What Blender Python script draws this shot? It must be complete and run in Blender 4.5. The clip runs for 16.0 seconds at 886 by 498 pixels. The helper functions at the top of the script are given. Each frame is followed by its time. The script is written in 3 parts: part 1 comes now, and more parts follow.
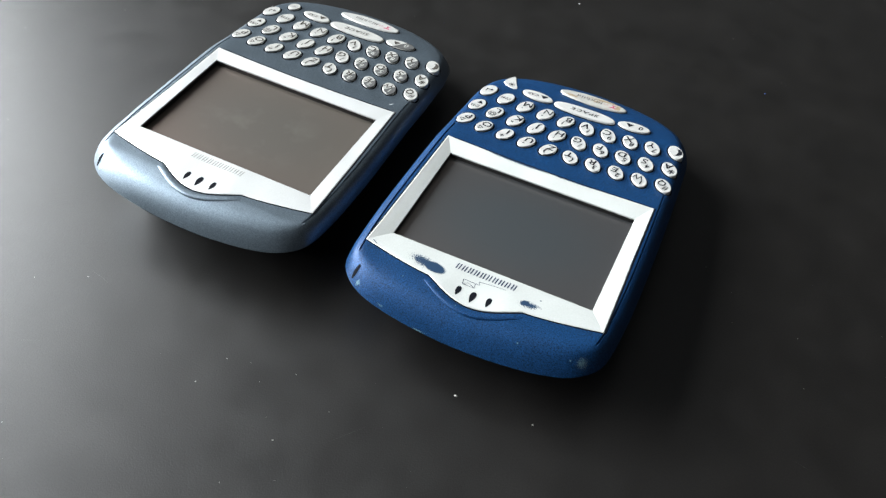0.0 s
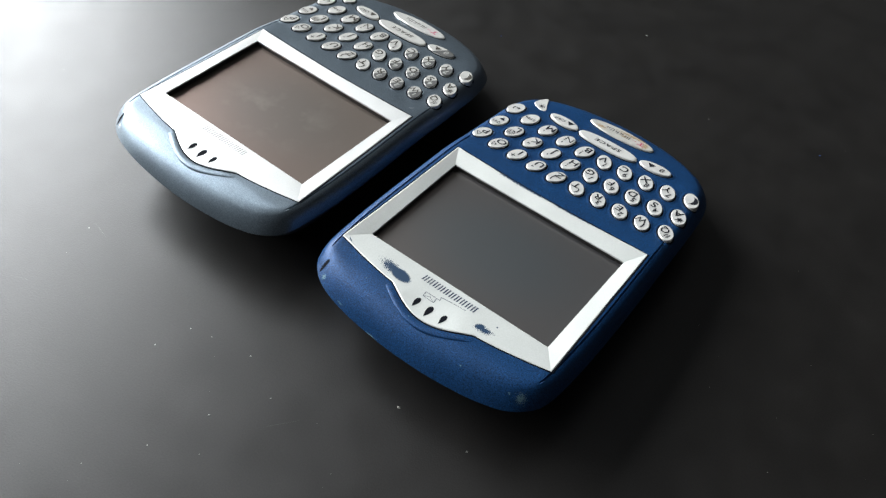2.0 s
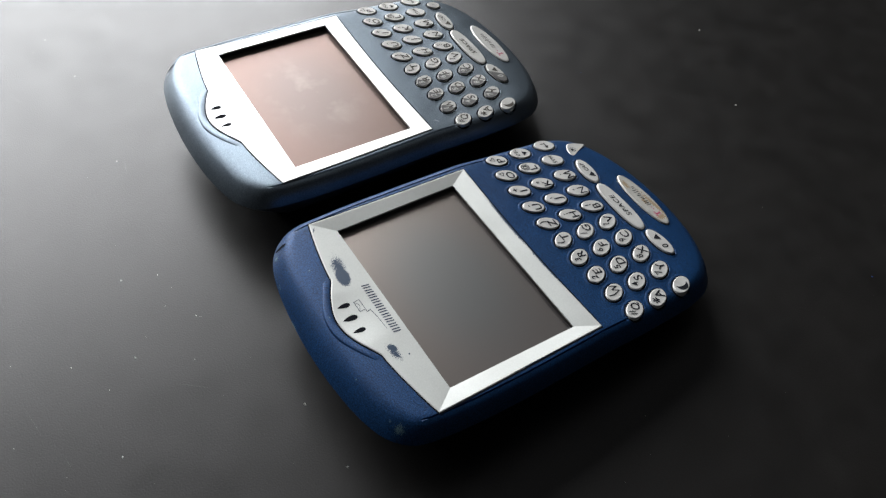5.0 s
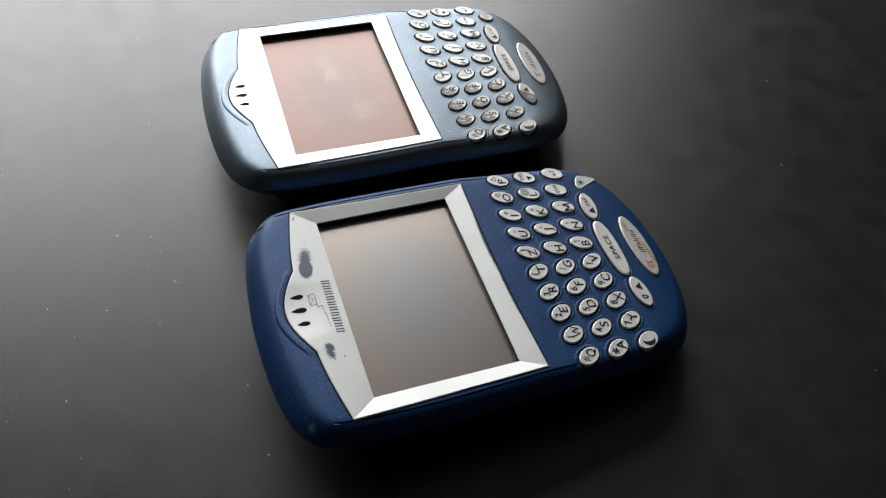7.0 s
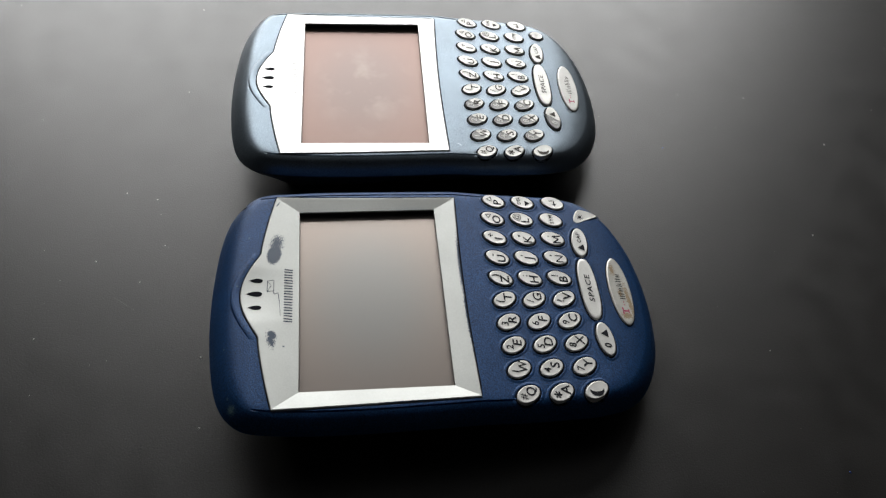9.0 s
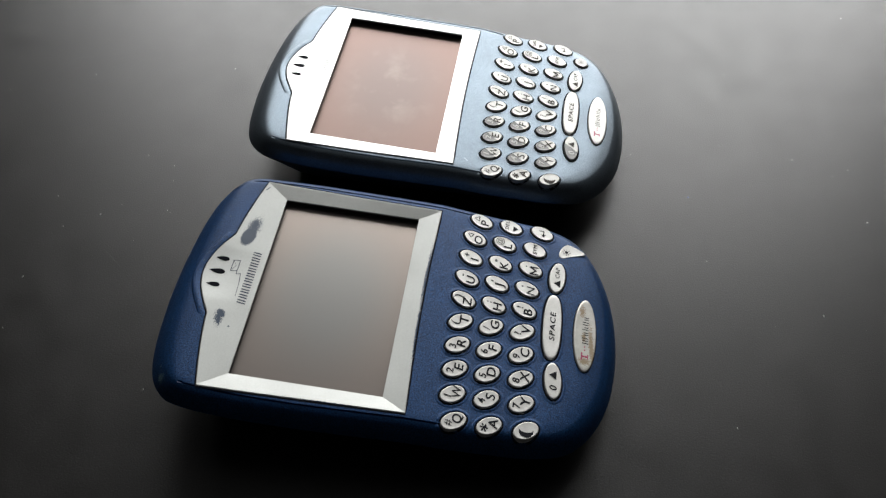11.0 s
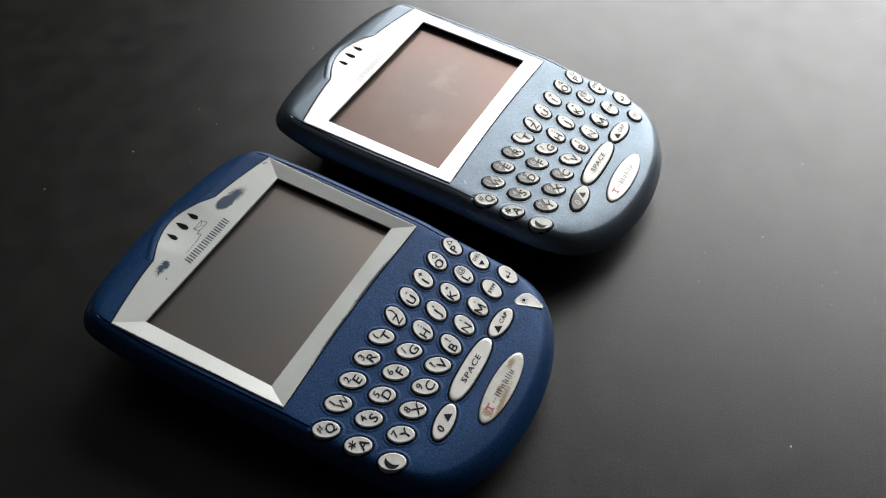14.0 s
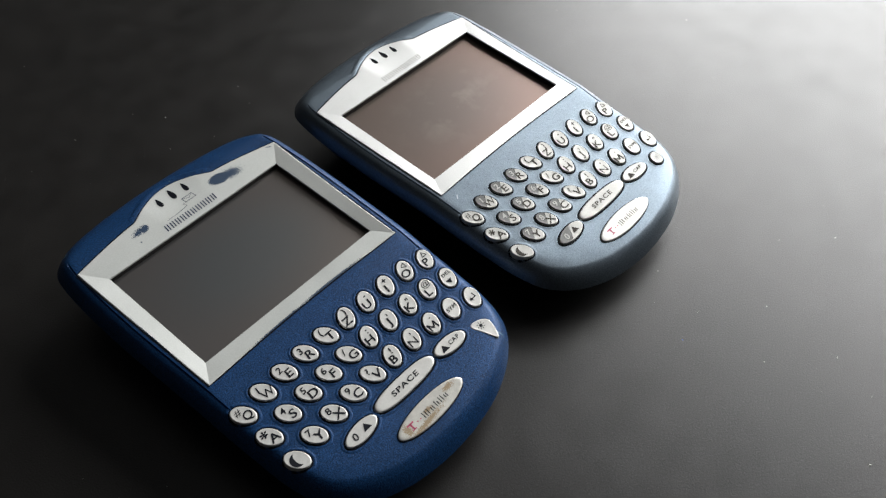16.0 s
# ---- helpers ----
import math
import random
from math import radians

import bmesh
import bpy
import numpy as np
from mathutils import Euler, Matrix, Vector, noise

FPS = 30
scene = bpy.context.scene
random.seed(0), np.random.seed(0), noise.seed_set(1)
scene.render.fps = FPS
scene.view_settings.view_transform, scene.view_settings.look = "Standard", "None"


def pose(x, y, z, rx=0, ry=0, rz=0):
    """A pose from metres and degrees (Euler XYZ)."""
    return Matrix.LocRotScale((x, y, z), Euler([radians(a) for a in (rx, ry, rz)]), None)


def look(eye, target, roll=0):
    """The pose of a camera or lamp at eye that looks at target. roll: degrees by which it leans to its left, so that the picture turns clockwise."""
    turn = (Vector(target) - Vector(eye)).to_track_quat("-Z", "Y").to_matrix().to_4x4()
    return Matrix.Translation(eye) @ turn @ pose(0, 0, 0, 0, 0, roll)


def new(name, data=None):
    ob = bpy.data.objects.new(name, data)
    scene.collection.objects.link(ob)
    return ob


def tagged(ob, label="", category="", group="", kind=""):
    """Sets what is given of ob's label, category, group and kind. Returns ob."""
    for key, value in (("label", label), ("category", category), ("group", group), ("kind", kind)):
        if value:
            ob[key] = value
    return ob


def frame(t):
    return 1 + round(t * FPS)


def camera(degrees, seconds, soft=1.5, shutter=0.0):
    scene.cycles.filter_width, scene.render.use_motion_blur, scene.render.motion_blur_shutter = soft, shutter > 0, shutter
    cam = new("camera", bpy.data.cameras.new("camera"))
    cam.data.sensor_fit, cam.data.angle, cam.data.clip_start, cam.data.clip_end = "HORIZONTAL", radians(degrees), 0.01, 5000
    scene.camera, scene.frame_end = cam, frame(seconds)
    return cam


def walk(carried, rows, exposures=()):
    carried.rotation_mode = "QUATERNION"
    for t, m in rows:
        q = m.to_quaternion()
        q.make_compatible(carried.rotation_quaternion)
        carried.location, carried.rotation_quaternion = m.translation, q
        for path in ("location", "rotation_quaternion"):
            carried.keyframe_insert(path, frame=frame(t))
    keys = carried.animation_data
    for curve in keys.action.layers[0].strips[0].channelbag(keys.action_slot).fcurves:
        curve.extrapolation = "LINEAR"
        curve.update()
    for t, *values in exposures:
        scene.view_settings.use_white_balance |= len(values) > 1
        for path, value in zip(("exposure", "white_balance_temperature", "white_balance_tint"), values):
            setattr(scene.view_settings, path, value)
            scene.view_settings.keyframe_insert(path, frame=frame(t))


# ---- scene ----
from mathutils.bvhtree import BVHTree

EXPOSURES = [(0.0, 1.34, 6350, 7), (2.0, 0.92, 6430, 8), (4.0, 0.36, 6500, 10), (7.0, -0.18, 6650, 11), (9.0, -0.42, 6750, 10),
             (12.5, -0.39, 6720, 10), (14.5, -0.14, 6720, 10), (16.0, 0.14, 6700, 10)]
cam = camera(51.97, 16.0, soft=1.35)
ROWS = [
    (0, -0.04396, 0.15714, 0.19812, 40.135, -2.524, -154.673),
    (0.5, -0.05288, 0.15185, 0.19770, 40.197, -2.446, -151.517),
    (1, -0.06147, 0.14597, 0.19758, 40.194, -2.370, -148.276),
    (1.5, -0.06966, 0.13980, 0.19767, 40.162, -2.335, -145.049),
    (2, -0.07745, 0.13313, 0.19732, 40.201, -2.313, -141.793),
    (2.5, -0.08503, 0.12580, 0.19728, 40.201, -2.276, -138.498),
    (3, -0.09224, 0.11819, 0.19698, 40.256, -2.216, -135.214),
    (3.5, -0.09904, 0.10987, 0.19688, 40.278, -2.142, -131.902),
    (4, -0.10556, 0.10109, 0.19708, 40.252, -2.098, -128.515),
    (4.5, -0.11149, 0.09186, 0.19712, 40.275, -1.997, -125.222),
    (5, -0.11688, 0.08238, 0.19716, 40.284, -1.921, -121.898),
    (5.5, -0.12168, 0.07265, 0.19721, 40.290, -1.852, -118.580),
    (6, -0.12587, 0.06273, 0.19725, 40.293, -1.796, -115.271),
    (6.5, -0.12960, 0.05252, 0.19743, 40.277, -1.721, -111.950),
    (7, -0.13232, 0.04251, 0.19735, 40.278, -1.744, -108.677),
    (7.5, -0.13458, 0.03237, 0.19728, 40.288, -1.735, -105.399),
    (8, -0.13610, 0.02204, 0.19701, 40.321, -1.714, -102.136),
    (8.5, -0.13724, 0.01178, 0.19681, 40.351, -1.745, -98.846),
    (9, -0.13786, 0.00108, 0.19671, 40.370, -1.711, -95.533),
    (9.5, -0.13766, -0.00911, 0.19667, 40.383, -1.755, -92.269),
    (10, -0.13700, -0.01952, 0.19648, 40.426, -1.766, -88.982),
    (10.5, -0.13580, -0.02994, 0.19628, 40.478, -1.770, -85.689),
    (11, -0.13404, -0.04033, 0.19607, 40.537, -1.765, -82.389),
    (11.5, -0.13179, -0.05074, 0.19601, 40.580, -1.748, -79.019),
    (12, -0.12877, -0.06059, 0.19597, 40.608, -1.741, -75.842),
    (12.5, -0.12537, -0.07102, 0.19542, 40.753, -1.703, -72.449),
    (13, -0.12122, -0.08091, 0.19522, 40.792, -1.628, -69.179),
    (13.5, -0.11642, -0.09049, 0.19502, 40.853, -1.606, -65.839),
    (14, -0.11100, -0.09956, 0.19496, 40.859, -1.592, -62.562),
    (14.5, -0.10511, -0.10833, 0.19508, 40.844, -1.576, -59.310),
    (15, -0.09875, -0.11663, 0.19494, 40.863, -1.584, -56.067),
    (15.5, -0.09201, -0.12461, 0.19480, 40.896, -1.592, -52.818),
    (16, -0.08505, -0.13205, 0.19460, 40.935, -1.629, -49.640),
]
walk(cam, [(t, pose(*row)) for t, *row in ROWS], EXPOSURES)

# ---- light ----
world = bpy.data.worlds.new("world")
scene.world = world
world.use_nodes = True
wn = world.node_tree.nodes
sky = wn.new("ShaderNodeTexSky")
sky.sky_type, sky.sun_disc = "NISHITA", False
sky.sun_elevation, sky.sun_rotation = radians(35), radians(200)
world.node_tree.links.new(sky.outputs["Color"], wn["Background"].inputs["Color"])
wn["Background"].inputs["Strength"].default_value = 0.1

WX, WY0, WY1, WZ0, WZ1 = 1.50, -0.94, 0.99, 0.14, 1.61   # the window's opening
lamp = bpy.data.lights.new("window_light", "AREA")
lamp.shape, lamp.size, lamp.size_y = "RECTANGLE", WY1 - WY0 - 0.1, WZ1 - WZ0 - 0.1
lamp.energy, lamp.color = 88.5, (0.965, 0.985, 1.0)
lamp_ob = new("window_light", lamp)
lamp_ob.matrix_world = look((WX + 0.12, (WY0 + WY1) / 2, (WZ0 + WZ1) / 2), (0, (WY0 + WY1) / 2, (WZ0 + WZ1) / 2))


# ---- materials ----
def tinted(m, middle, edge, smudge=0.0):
    """A screen whose colour shifts from its middle to its edges, with greasy smears whose glare is put in as pale
    colour.
    """
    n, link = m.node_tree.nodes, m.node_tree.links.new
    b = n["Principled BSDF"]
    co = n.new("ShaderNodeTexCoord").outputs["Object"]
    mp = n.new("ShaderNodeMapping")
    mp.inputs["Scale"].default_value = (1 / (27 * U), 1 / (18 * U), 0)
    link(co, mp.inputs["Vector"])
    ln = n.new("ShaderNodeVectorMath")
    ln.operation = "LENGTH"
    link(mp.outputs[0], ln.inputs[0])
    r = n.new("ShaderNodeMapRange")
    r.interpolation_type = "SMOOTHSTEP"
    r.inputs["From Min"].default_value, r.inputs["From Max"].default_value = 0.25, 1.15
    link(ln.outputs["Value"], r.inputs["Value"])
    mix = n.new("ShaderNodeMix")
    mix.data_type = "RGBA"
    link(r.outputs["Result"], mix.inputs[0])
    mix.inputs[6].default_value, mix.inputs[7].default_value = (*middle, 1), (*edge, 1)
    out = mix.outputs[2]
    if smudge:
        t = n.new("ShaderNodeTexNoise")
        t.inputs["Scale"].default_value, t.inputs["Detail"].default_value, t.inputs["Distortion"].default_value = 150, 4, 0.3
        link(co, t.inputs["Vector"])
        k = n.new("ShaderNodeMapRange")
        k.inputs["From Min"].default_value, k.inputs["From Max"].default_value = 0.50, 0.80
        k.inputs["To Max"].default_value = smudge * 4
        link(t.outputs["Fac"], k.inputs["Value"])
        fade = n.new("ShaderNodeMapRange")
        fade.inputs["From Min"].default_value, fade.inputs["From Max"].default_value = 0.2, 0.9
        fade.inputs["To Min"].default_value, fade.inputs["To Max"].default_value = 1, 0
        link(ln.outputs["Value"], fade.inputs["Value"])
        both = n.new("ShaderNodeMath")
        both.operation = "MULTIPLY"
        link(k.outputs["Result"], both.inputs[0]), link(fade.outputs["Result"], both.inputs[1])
        grease_glare = n.new("ShaderNodeMix")
        grease_glare.data_type = "RGBA"
        # pale colour for the glare that the smears catch near the middle
        grease_glare.inputs[7].default_value = (0.42, 0.38, 0.35, 1)
        link(both.outputs[0], grease_glare.inputs[0]), link(out, grease_glare.inputs[6])
        out = grease_glare.outputs[2]
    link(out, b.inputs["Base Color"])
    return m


def layered(m, colour):
    """A matt layer under the screen's gloss."""
    n, link = m.node_tree.nodes, m.node_tree.links.new
    matt, both = n.new("ShaderNodeBsdfDiffuse"), n.new("ShaderNodeAddShader")
    matt.inputs["Color"].default_value = (*colour, 1)
    link(n["Principled BSDF"].outputs[0], both.inputs[0]), link(matt.outputs[0], both.inputs[1])
    link(both.outputs[0], n["Material Output"].inputs["Surface"])


U = 0.00105   # one unit of the phones' drawings, in metres


def material(name, colour, rough=0.5, metal=0.0, grain=0.0, grain_scale=3000.0, bump=0.0, bump_scale=4000.0, blotch=0.0, blotch_scale=90.0, coat=0.0, spec=0.5, uneven=0.12):
    """A Principled material with fine grain, broad blotches and relief, all in object space."""
    m = bpy.data.materials.new(name)
    m.use_nodes = True
    n, link = m.node_tree.nodes, m.node_tree.links.new
    b = n["Principled BSDF"]
    b.inputs["Base Color"].default_value = (*colour, 1)
    b.inputs["Roughness"].default_value, b.inputs["Metallic"].default_value = rough, metal
    b.inputs["Specular IOR Level"].default_value = spec
    b.inputs["Coat Weight"].default_value, b.inputs["Coat Roughness"].default_value = coat, 0.12
    co = n.new("ShaderNodeTexCoord").outputs["Object"]

    def noise_at(scale, detail=2.0):
        t = n.new("ShaderNodeTexNoise")
        t.inputs["Scale"].default_value, t.inputs["Detail"].default_value = scale, detail
        link(co, t.inputs["Vector"])
        return t.outputs["Fac"]

    if grain or blotch:
        fac = None
        for amount, scale in ((grain, grain_scale), (blotch, blotch_scale)):
            if amount:
                r = n.new("ShaderNodeMapRange")
                r.inputs["From Min"].default_value, r.inputs["From Max"].default_value = 0.3, 0.7
                r.inputs["To Min"].default_value, r.inputs["To Max"].default_value = 1 - amount, 1 + amount
                link(noise_at(scale), r.inputs["Value"])
                if fac is None:
                    fac = r.outputs["Result"]
                else:
                    mul = n.new("ShaderNodeMath")
                    mul.operation = "MULTIPLY"
                    link(fac, mul.inputs[0]), link(r.outputs["Result"], mul.inputs[1])
                    fac = mul.outputs[0]
        mix = n.new("ShaderNodeVectorMath")
        mix.operation = "SCALE"
        mix.inputs[0].default_value = colour
        link(fac, mix.inputs["Scale"])
        link(mix.outputs[0], b.inputs["Base Color"])
        rr = n.new("ShaderNodeMath")
        rr.operation = "MULTIPLY_ADD"
        rr.inputs[1].default_value, rr.inputs[2].default_value = uneven, rough - uneven / 2
        link(noise_at(blotch_scale * 1.7, 5.0), rr.inputs[0])
        link(rr.outputs[0], b.inputs["Roughness"])
    if bump:
        bp = n.new("ShaderNodeBump")
        bp.inputs["Strength"].default_value, bp.inputs["Distance"].default_value = bump, 0.0001
        link(noise_at(bump_scale, 7.0), bp.inputs["Height"])
        link(bp.outputs["Normal"], b.inputs["Normal"])
    return m


def worn(m, spots, colour):
    """Rubbed patches with ragged edges: each spot is a place, three half sizes, a turn and its raggedness, in drawing units."""
    n, link = m.node_tree.nodes, m.node_tree.links.new
    b = n["Principled BSDF"]
    src = b.inputs["Base Color"].links[0].from_socket if b.inputs["Base Color"].links else None
    co = n.new("ShaderNodeTexCoord").outputs["Object"]
    warp = n.new("ShaderNodeTexNoise")
    warp.inputs["Scale"].default_value, warp.inputs["Detail"].default_value, warp.inputs["Roughness"].default_value = 3800, 4, 0.8
    link(co, warp.inputs["Vector"])
    total = None
    for x, y, z, rx, ry, rz, angle, ragged in spots:
        mp = n.new("ShaderNodeMapping")
        mp.vector_type = "TEXTURE"
        mp.inputs["Location"].default_value, mp.inputs["Rotation"].default_value = (x * U, y * U, z * U), (0, 0, radians(angle))
        mp.inputs["Scale"].default_value = (rx * U, ry * U, rz * U)
        link(co, mp.inputs["Vector"])
        ln = n.new("ShaderNodeVectorMath")
        ln.operation = "LENGTH"
        link(mp.outputs[0], ln.inputs[0])
        add = n.new("ShaderNodeMath")
        add.operation = "MULTIPLY_ADD"
        add.inputs[1].default_value = ragged
        link(warp.outputs["Fac"], add.inputs[0]), link(ln.outputs["Value"], add.inputs[2])
        r = n.new("ShaderNodeMapRange")
        r.inputs["From Min"].default_value, r.inputs["From Max"].default_value = 0.88 + ragged * 0.5, 1.04 + ragged * 0.5
        r.inputs["To Min"].default_value, r.inputs["To Max"].default_value = 1, 0
        link(add.outputs[0], r.inputs["Value"])
        if total is None:
            total = r.outputs["Result"]
        else:
            mx = n.new("ShaderNodeMath")
            mx.operation = "MAXIMUM"
            link(total, mx.inputs[0]), link(r.outputs["Result"], mx.inputs[1])
            total = mx.outputs[0]
    mix = n.new("ShaderNodeMix")
    mix.data_type = "RGBA"
    link(total, mix.inputs[0])
    if src:
        link(src, mix.inputs[6])
    else:
        mix.inputs[6].default_value = b.inputs["Base Color"].default_value
    mix.inputs[7].default_value = (*colour, 1)
    link(mix.outputs[2], b.inputs["Base Color"])
    inv = n.new("ShaderNodeMath")
    inv.operation = "MULTIPLY_ADD"
    inv.inputs[1].default_value, inv.inputs[2].default_value = -b.inputs["Metallic"].default_value, b.inputs["Metallic"].default_value
    link(total, inv.inputs[0]), link(inv.outputs[0], b.inputs["Metallic"])
    return m


blue_paint = worn(material("blue_paint", (0.0060, 0.0355, 0.106), 0.42, 0.25, grain=0.55, grain_scale=3000, bump=0.85, bump_scale=3000, blotch=0.10, spec=0.22),
                  [(-29.2, 31.6, 17.2, 1.0, 0.9, 1.2, 30, 6.5), (-26.4, 32.2, 17.6, 0.35, 0.3, 0.5, 0, 3.0), (-27.6, 33.4, 16.4, 0.35, 0.3, 0.5, 0, 5.0), (27.6, 33.4, 15.6, 0.6, 0.5, 0.7, 30, 6.0),
                   (20, 36.4, 14.2, 0.6, 1.0, 0.15, 0, 8.0), (9, 37.7, 13.0, 1.2, 1.0, 0.15, 0, 8.0), (5.5, 37.9, 12.6, 0.8, 1.0, 0.12, 0, 8.0),
                   (22.5, 34.0, 18.2, 0.3, 0.12, 2, 20, 4.0), (25.5, -58.5, 10.5, 0.22, 1.6, 3, 35, 2.0), (31.0, -52.5, 10, 0.3, 1.2, 2, 20, 4.0), (2.8, 31.2, 19, 0.18, 0.15, 3, 0, 1.6), (17.5, 29.0, 19, 0.14, 0.12, 3, 0, 1.6), (-14, 33.5, 18, 0.2, 0.12, 3, 0, 1.6)], (0.10, 0.17, 0.20))
steel_paint = worn(material("steel_blue_paint", (0.126, 0.158, 0.188), 0.37, 0.75, grain=0.30, grain_scale=3600, bump=0.35, bump_scale=3400, blotch=0.08),
                   [(28, 32.6, 16.6, 0.5, 0.5, 0.8, 0, 6.0), (-27, -25.5, 16, 0.9, 0.12, 3, 50, 1.2)], (0.35, 0.38, 0.4))
silver_worn = worn(material("silver_paint_worn", (0.52, 0.535, 0.515), 0.47, 0.22, grain=0.05, bump=0.10, bump_scale=6000, blotch=0.05),
                   [(12.1, 22.9, 19, 3.1, 1.7, 50, -10, 0.8), (15.4, 22.4, 19, 2.8, 1.35, 50, -10, 4.2), (-11.5, 22.9, 19, 1.3, 0.95, 50, 25, 1.8), (-12.7, 23.1, 19, 2.0, 0.8, 50, 10, 4.5),
                    (-14.5, 20.3, 19, 0.22, 0.22, 50, 0, 0.6), (8, -21.75, 17, 9, 0.55, 50, -1, 3.2), (-8, -21.85, 17, 9, 0.45, 50, 1, 3.4), (-4, -21.7, 17, 0.5, 0.5, 50, 0, 2.5), (-30.2, -8, 17, 0.22, 9, 50, 0, 4.5), (28.5, 22.3, 19, 0.9, 0.14, 50, -30, 1.2)], (0.009, 0.032, 0.072))
silver = material("silver_paint", (0.66, 0.665, 0.655), 0.40, 0.55, grain=0.04, bump=0.08, bump_scale=6000, blotch=0.04)
key_silver = material("key_silver", (0.58, 0.575, 0.55), 0.38, 0.30, grain=0.05, bump=0.12, bump_scale=3000, blotch=0.06, blotch_scale=400)
key_pearl = material("key_pearl", (0.48, 0.475, 0.45), 0.33, 0.25, grain=0.05, bump=0.1, bump_scale=3000, blotch=0.08, blotch_scale=400)
key_dark = material("key_dark_grey", (0.115, 0.115, 0.112), 0.36, 0.3, grain=0.08)
stained_pill = worn(material("stained_label_plate", (0.52, 0.51, 0.47), 0.38, 0.35, grain=0.06, blotch=0.10, blotch_scale=500),
                    [(-3, -1.6, 0, 5.0, 0.6, 9, 5, 5.0), (6.5, 0.9, 0, 1.6, 0.6, 9, 0, 5.0), (-1, 0.3, 0, 1.2, 0.5, 9, 0, 5.0), (-7.5, 0, 0, 0.9, 1.4, 9, 0, 5.0)], (0.30, 0.225, 0.14))
clean_pill = material("label_plate", (0.56, 0.555, 0.53), 0.36, 0.35, grain=0.06, blotch=0.05, blotch_scale=500)
# sheenless black that paints the shade in gaps, slots and joints
socket_dark = material("gap_shade_black", (0.005, 0.006, 0.009), 0.8, grain=0.2, spec=0.05)
plastic_and_shade_black = material("plastic_and_shade_black", (0.006, 0.006, 0.006), 0.45, grain=0.2)
ink = material("printed_ink", (0.010, 0.011, 0.015), 0.75, grain=0.1, spec=0.1)
blue_ink = material("blue_ink", (0.016, 0.026, 0.060), 0.7, grain=0.1, spec=0.15)
faded_ink = material("faded_ink", (0.060, 0.054, 0.047), 0.7, grain=0.2, grain_scale=900, spec=0.1)
pale_ink = material("pale_ink", (0.42, 0.42, 0.40), 0.45, grain=0.1)
grey_ink = material("worn_grey_ink", (0.30, 0.30, 0.29), 0.5, grain=0.2, grain_scale=900)
pink_ink = material("pink_ink", (0.42, 0.05, 0.12), 0.5, grain=0.2)
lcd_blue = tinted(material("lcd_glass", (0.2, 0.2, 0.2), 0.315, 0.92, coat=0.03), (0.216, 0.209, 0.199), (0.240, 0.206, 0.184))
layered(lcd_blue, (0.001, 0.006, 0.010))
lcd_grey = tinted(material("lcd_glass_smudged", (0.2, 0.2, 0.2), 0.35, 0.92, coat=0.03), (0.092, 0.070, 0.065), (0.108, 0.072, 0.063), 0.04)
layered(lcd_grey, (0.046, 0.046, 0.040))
table_black = material("black_laminate", (0.0065, 0.0058, 0.0052), 0.375, 0.0, grain=0.45, grain_scale=2200, bump=0.50, bump_scale=2300, blotch=0.2, blotch_scale=60, uneven=0.17)
dust_white = material("dust", (0.36, 0.355, 0.33), 0.9, grain=0.3)
scratch_grey = material("scratched_laminate", (0.05, 0.049, 0.047), 0.5, grain=0.4, grain_scale=900)
dust_blue = material("blue_lint", (0.05, 0.10, 0.32), 0.9, grain=0.3)
wall_paint = material("wall_paint", (0.050, 0.050, 0.051), 0.85, grain=0.03, grain_scale=300, blotch=0.05, blotch_scale=1.5, bump=0.2, bump_scale=200)
ceiling_paint = material("ceiling_paint", (0.070, 0.070, 0.071), 0.9, grain=0.03, grain_scale=300, blotch=0.04, blotch_scale=1.2)
floor_wood = material("floor_wood", (0.10, 0.062, 0.038), 0.5, grain=0.2, grain_scale=60, blotch=0.2, blotch_scale=4)
frame_paint = material("window_frame_paint", (0.75, 0.75, 0.73), 0.4, grain=0.02, grain_scale=200, blotch=0.03, blotch_scale=8)
glass = bpy.data.materials.new("window_glass")
glass.use_nodes = True
gb = glass.node_tree.nodes["Principled BSDF"]
gb.inputs["Transmission Weight"].default_value, gb.inputs["Roughness"].default_value, gb.inputs["IOR"].default_value = 1.0, 0.0, 1.45


# ---- mesh helpers ----
def mesh_of(name, verts, faces, mat, smooth=True):
    me = bpy.data.meshes.new(name)
    me.from_pydata([tuple(v) for v in verts], [], faces)
    bm = bmesh.new()
    bm.from_mesh(me)
    bmesh.ops.recalc_face_normals(bm, faces=bm.faces)
    bm.to_mesh(me)
    bm.free()
    me.materials.append(mat)
    me.polygons.foreach_set("use_smooth", [smooth] * len(me.polygons))
    me.update()
    return me


def sharpen(me, degrees):
    me.set_sharp_from_angle(angle=radians(degrees))
    return me


def part(name, me, parent, m=None, label=""):
    ob = new(name, me)
    ob.parent = parent
    if m is not None:
        ob.matrix_basis = m
    return tagged(ob, label) if label else ob


def rings(rows, closed=True, cap_first=False, cap_last=False):
    """Vertices and faces of a skin over rings of equal length."""
    n = len(rows[0])
    verts = [p for row in rows for p in row]
    faces = []
    for k in range(len(rows) - 1):
        for i in range(n if closed else n - 1):
            j = (i + 1) % n
            faces.append((k * n + i, k * n + j, (k + 1) * n + j, (k + 1) * n + i))
    if cap_first:
        faces.append(tuple(range(n))[::-1])
    if cap_last:
        faces.append(tuple((len(rows) - 1) * n + i for i in range(n)))
    return verts, faces


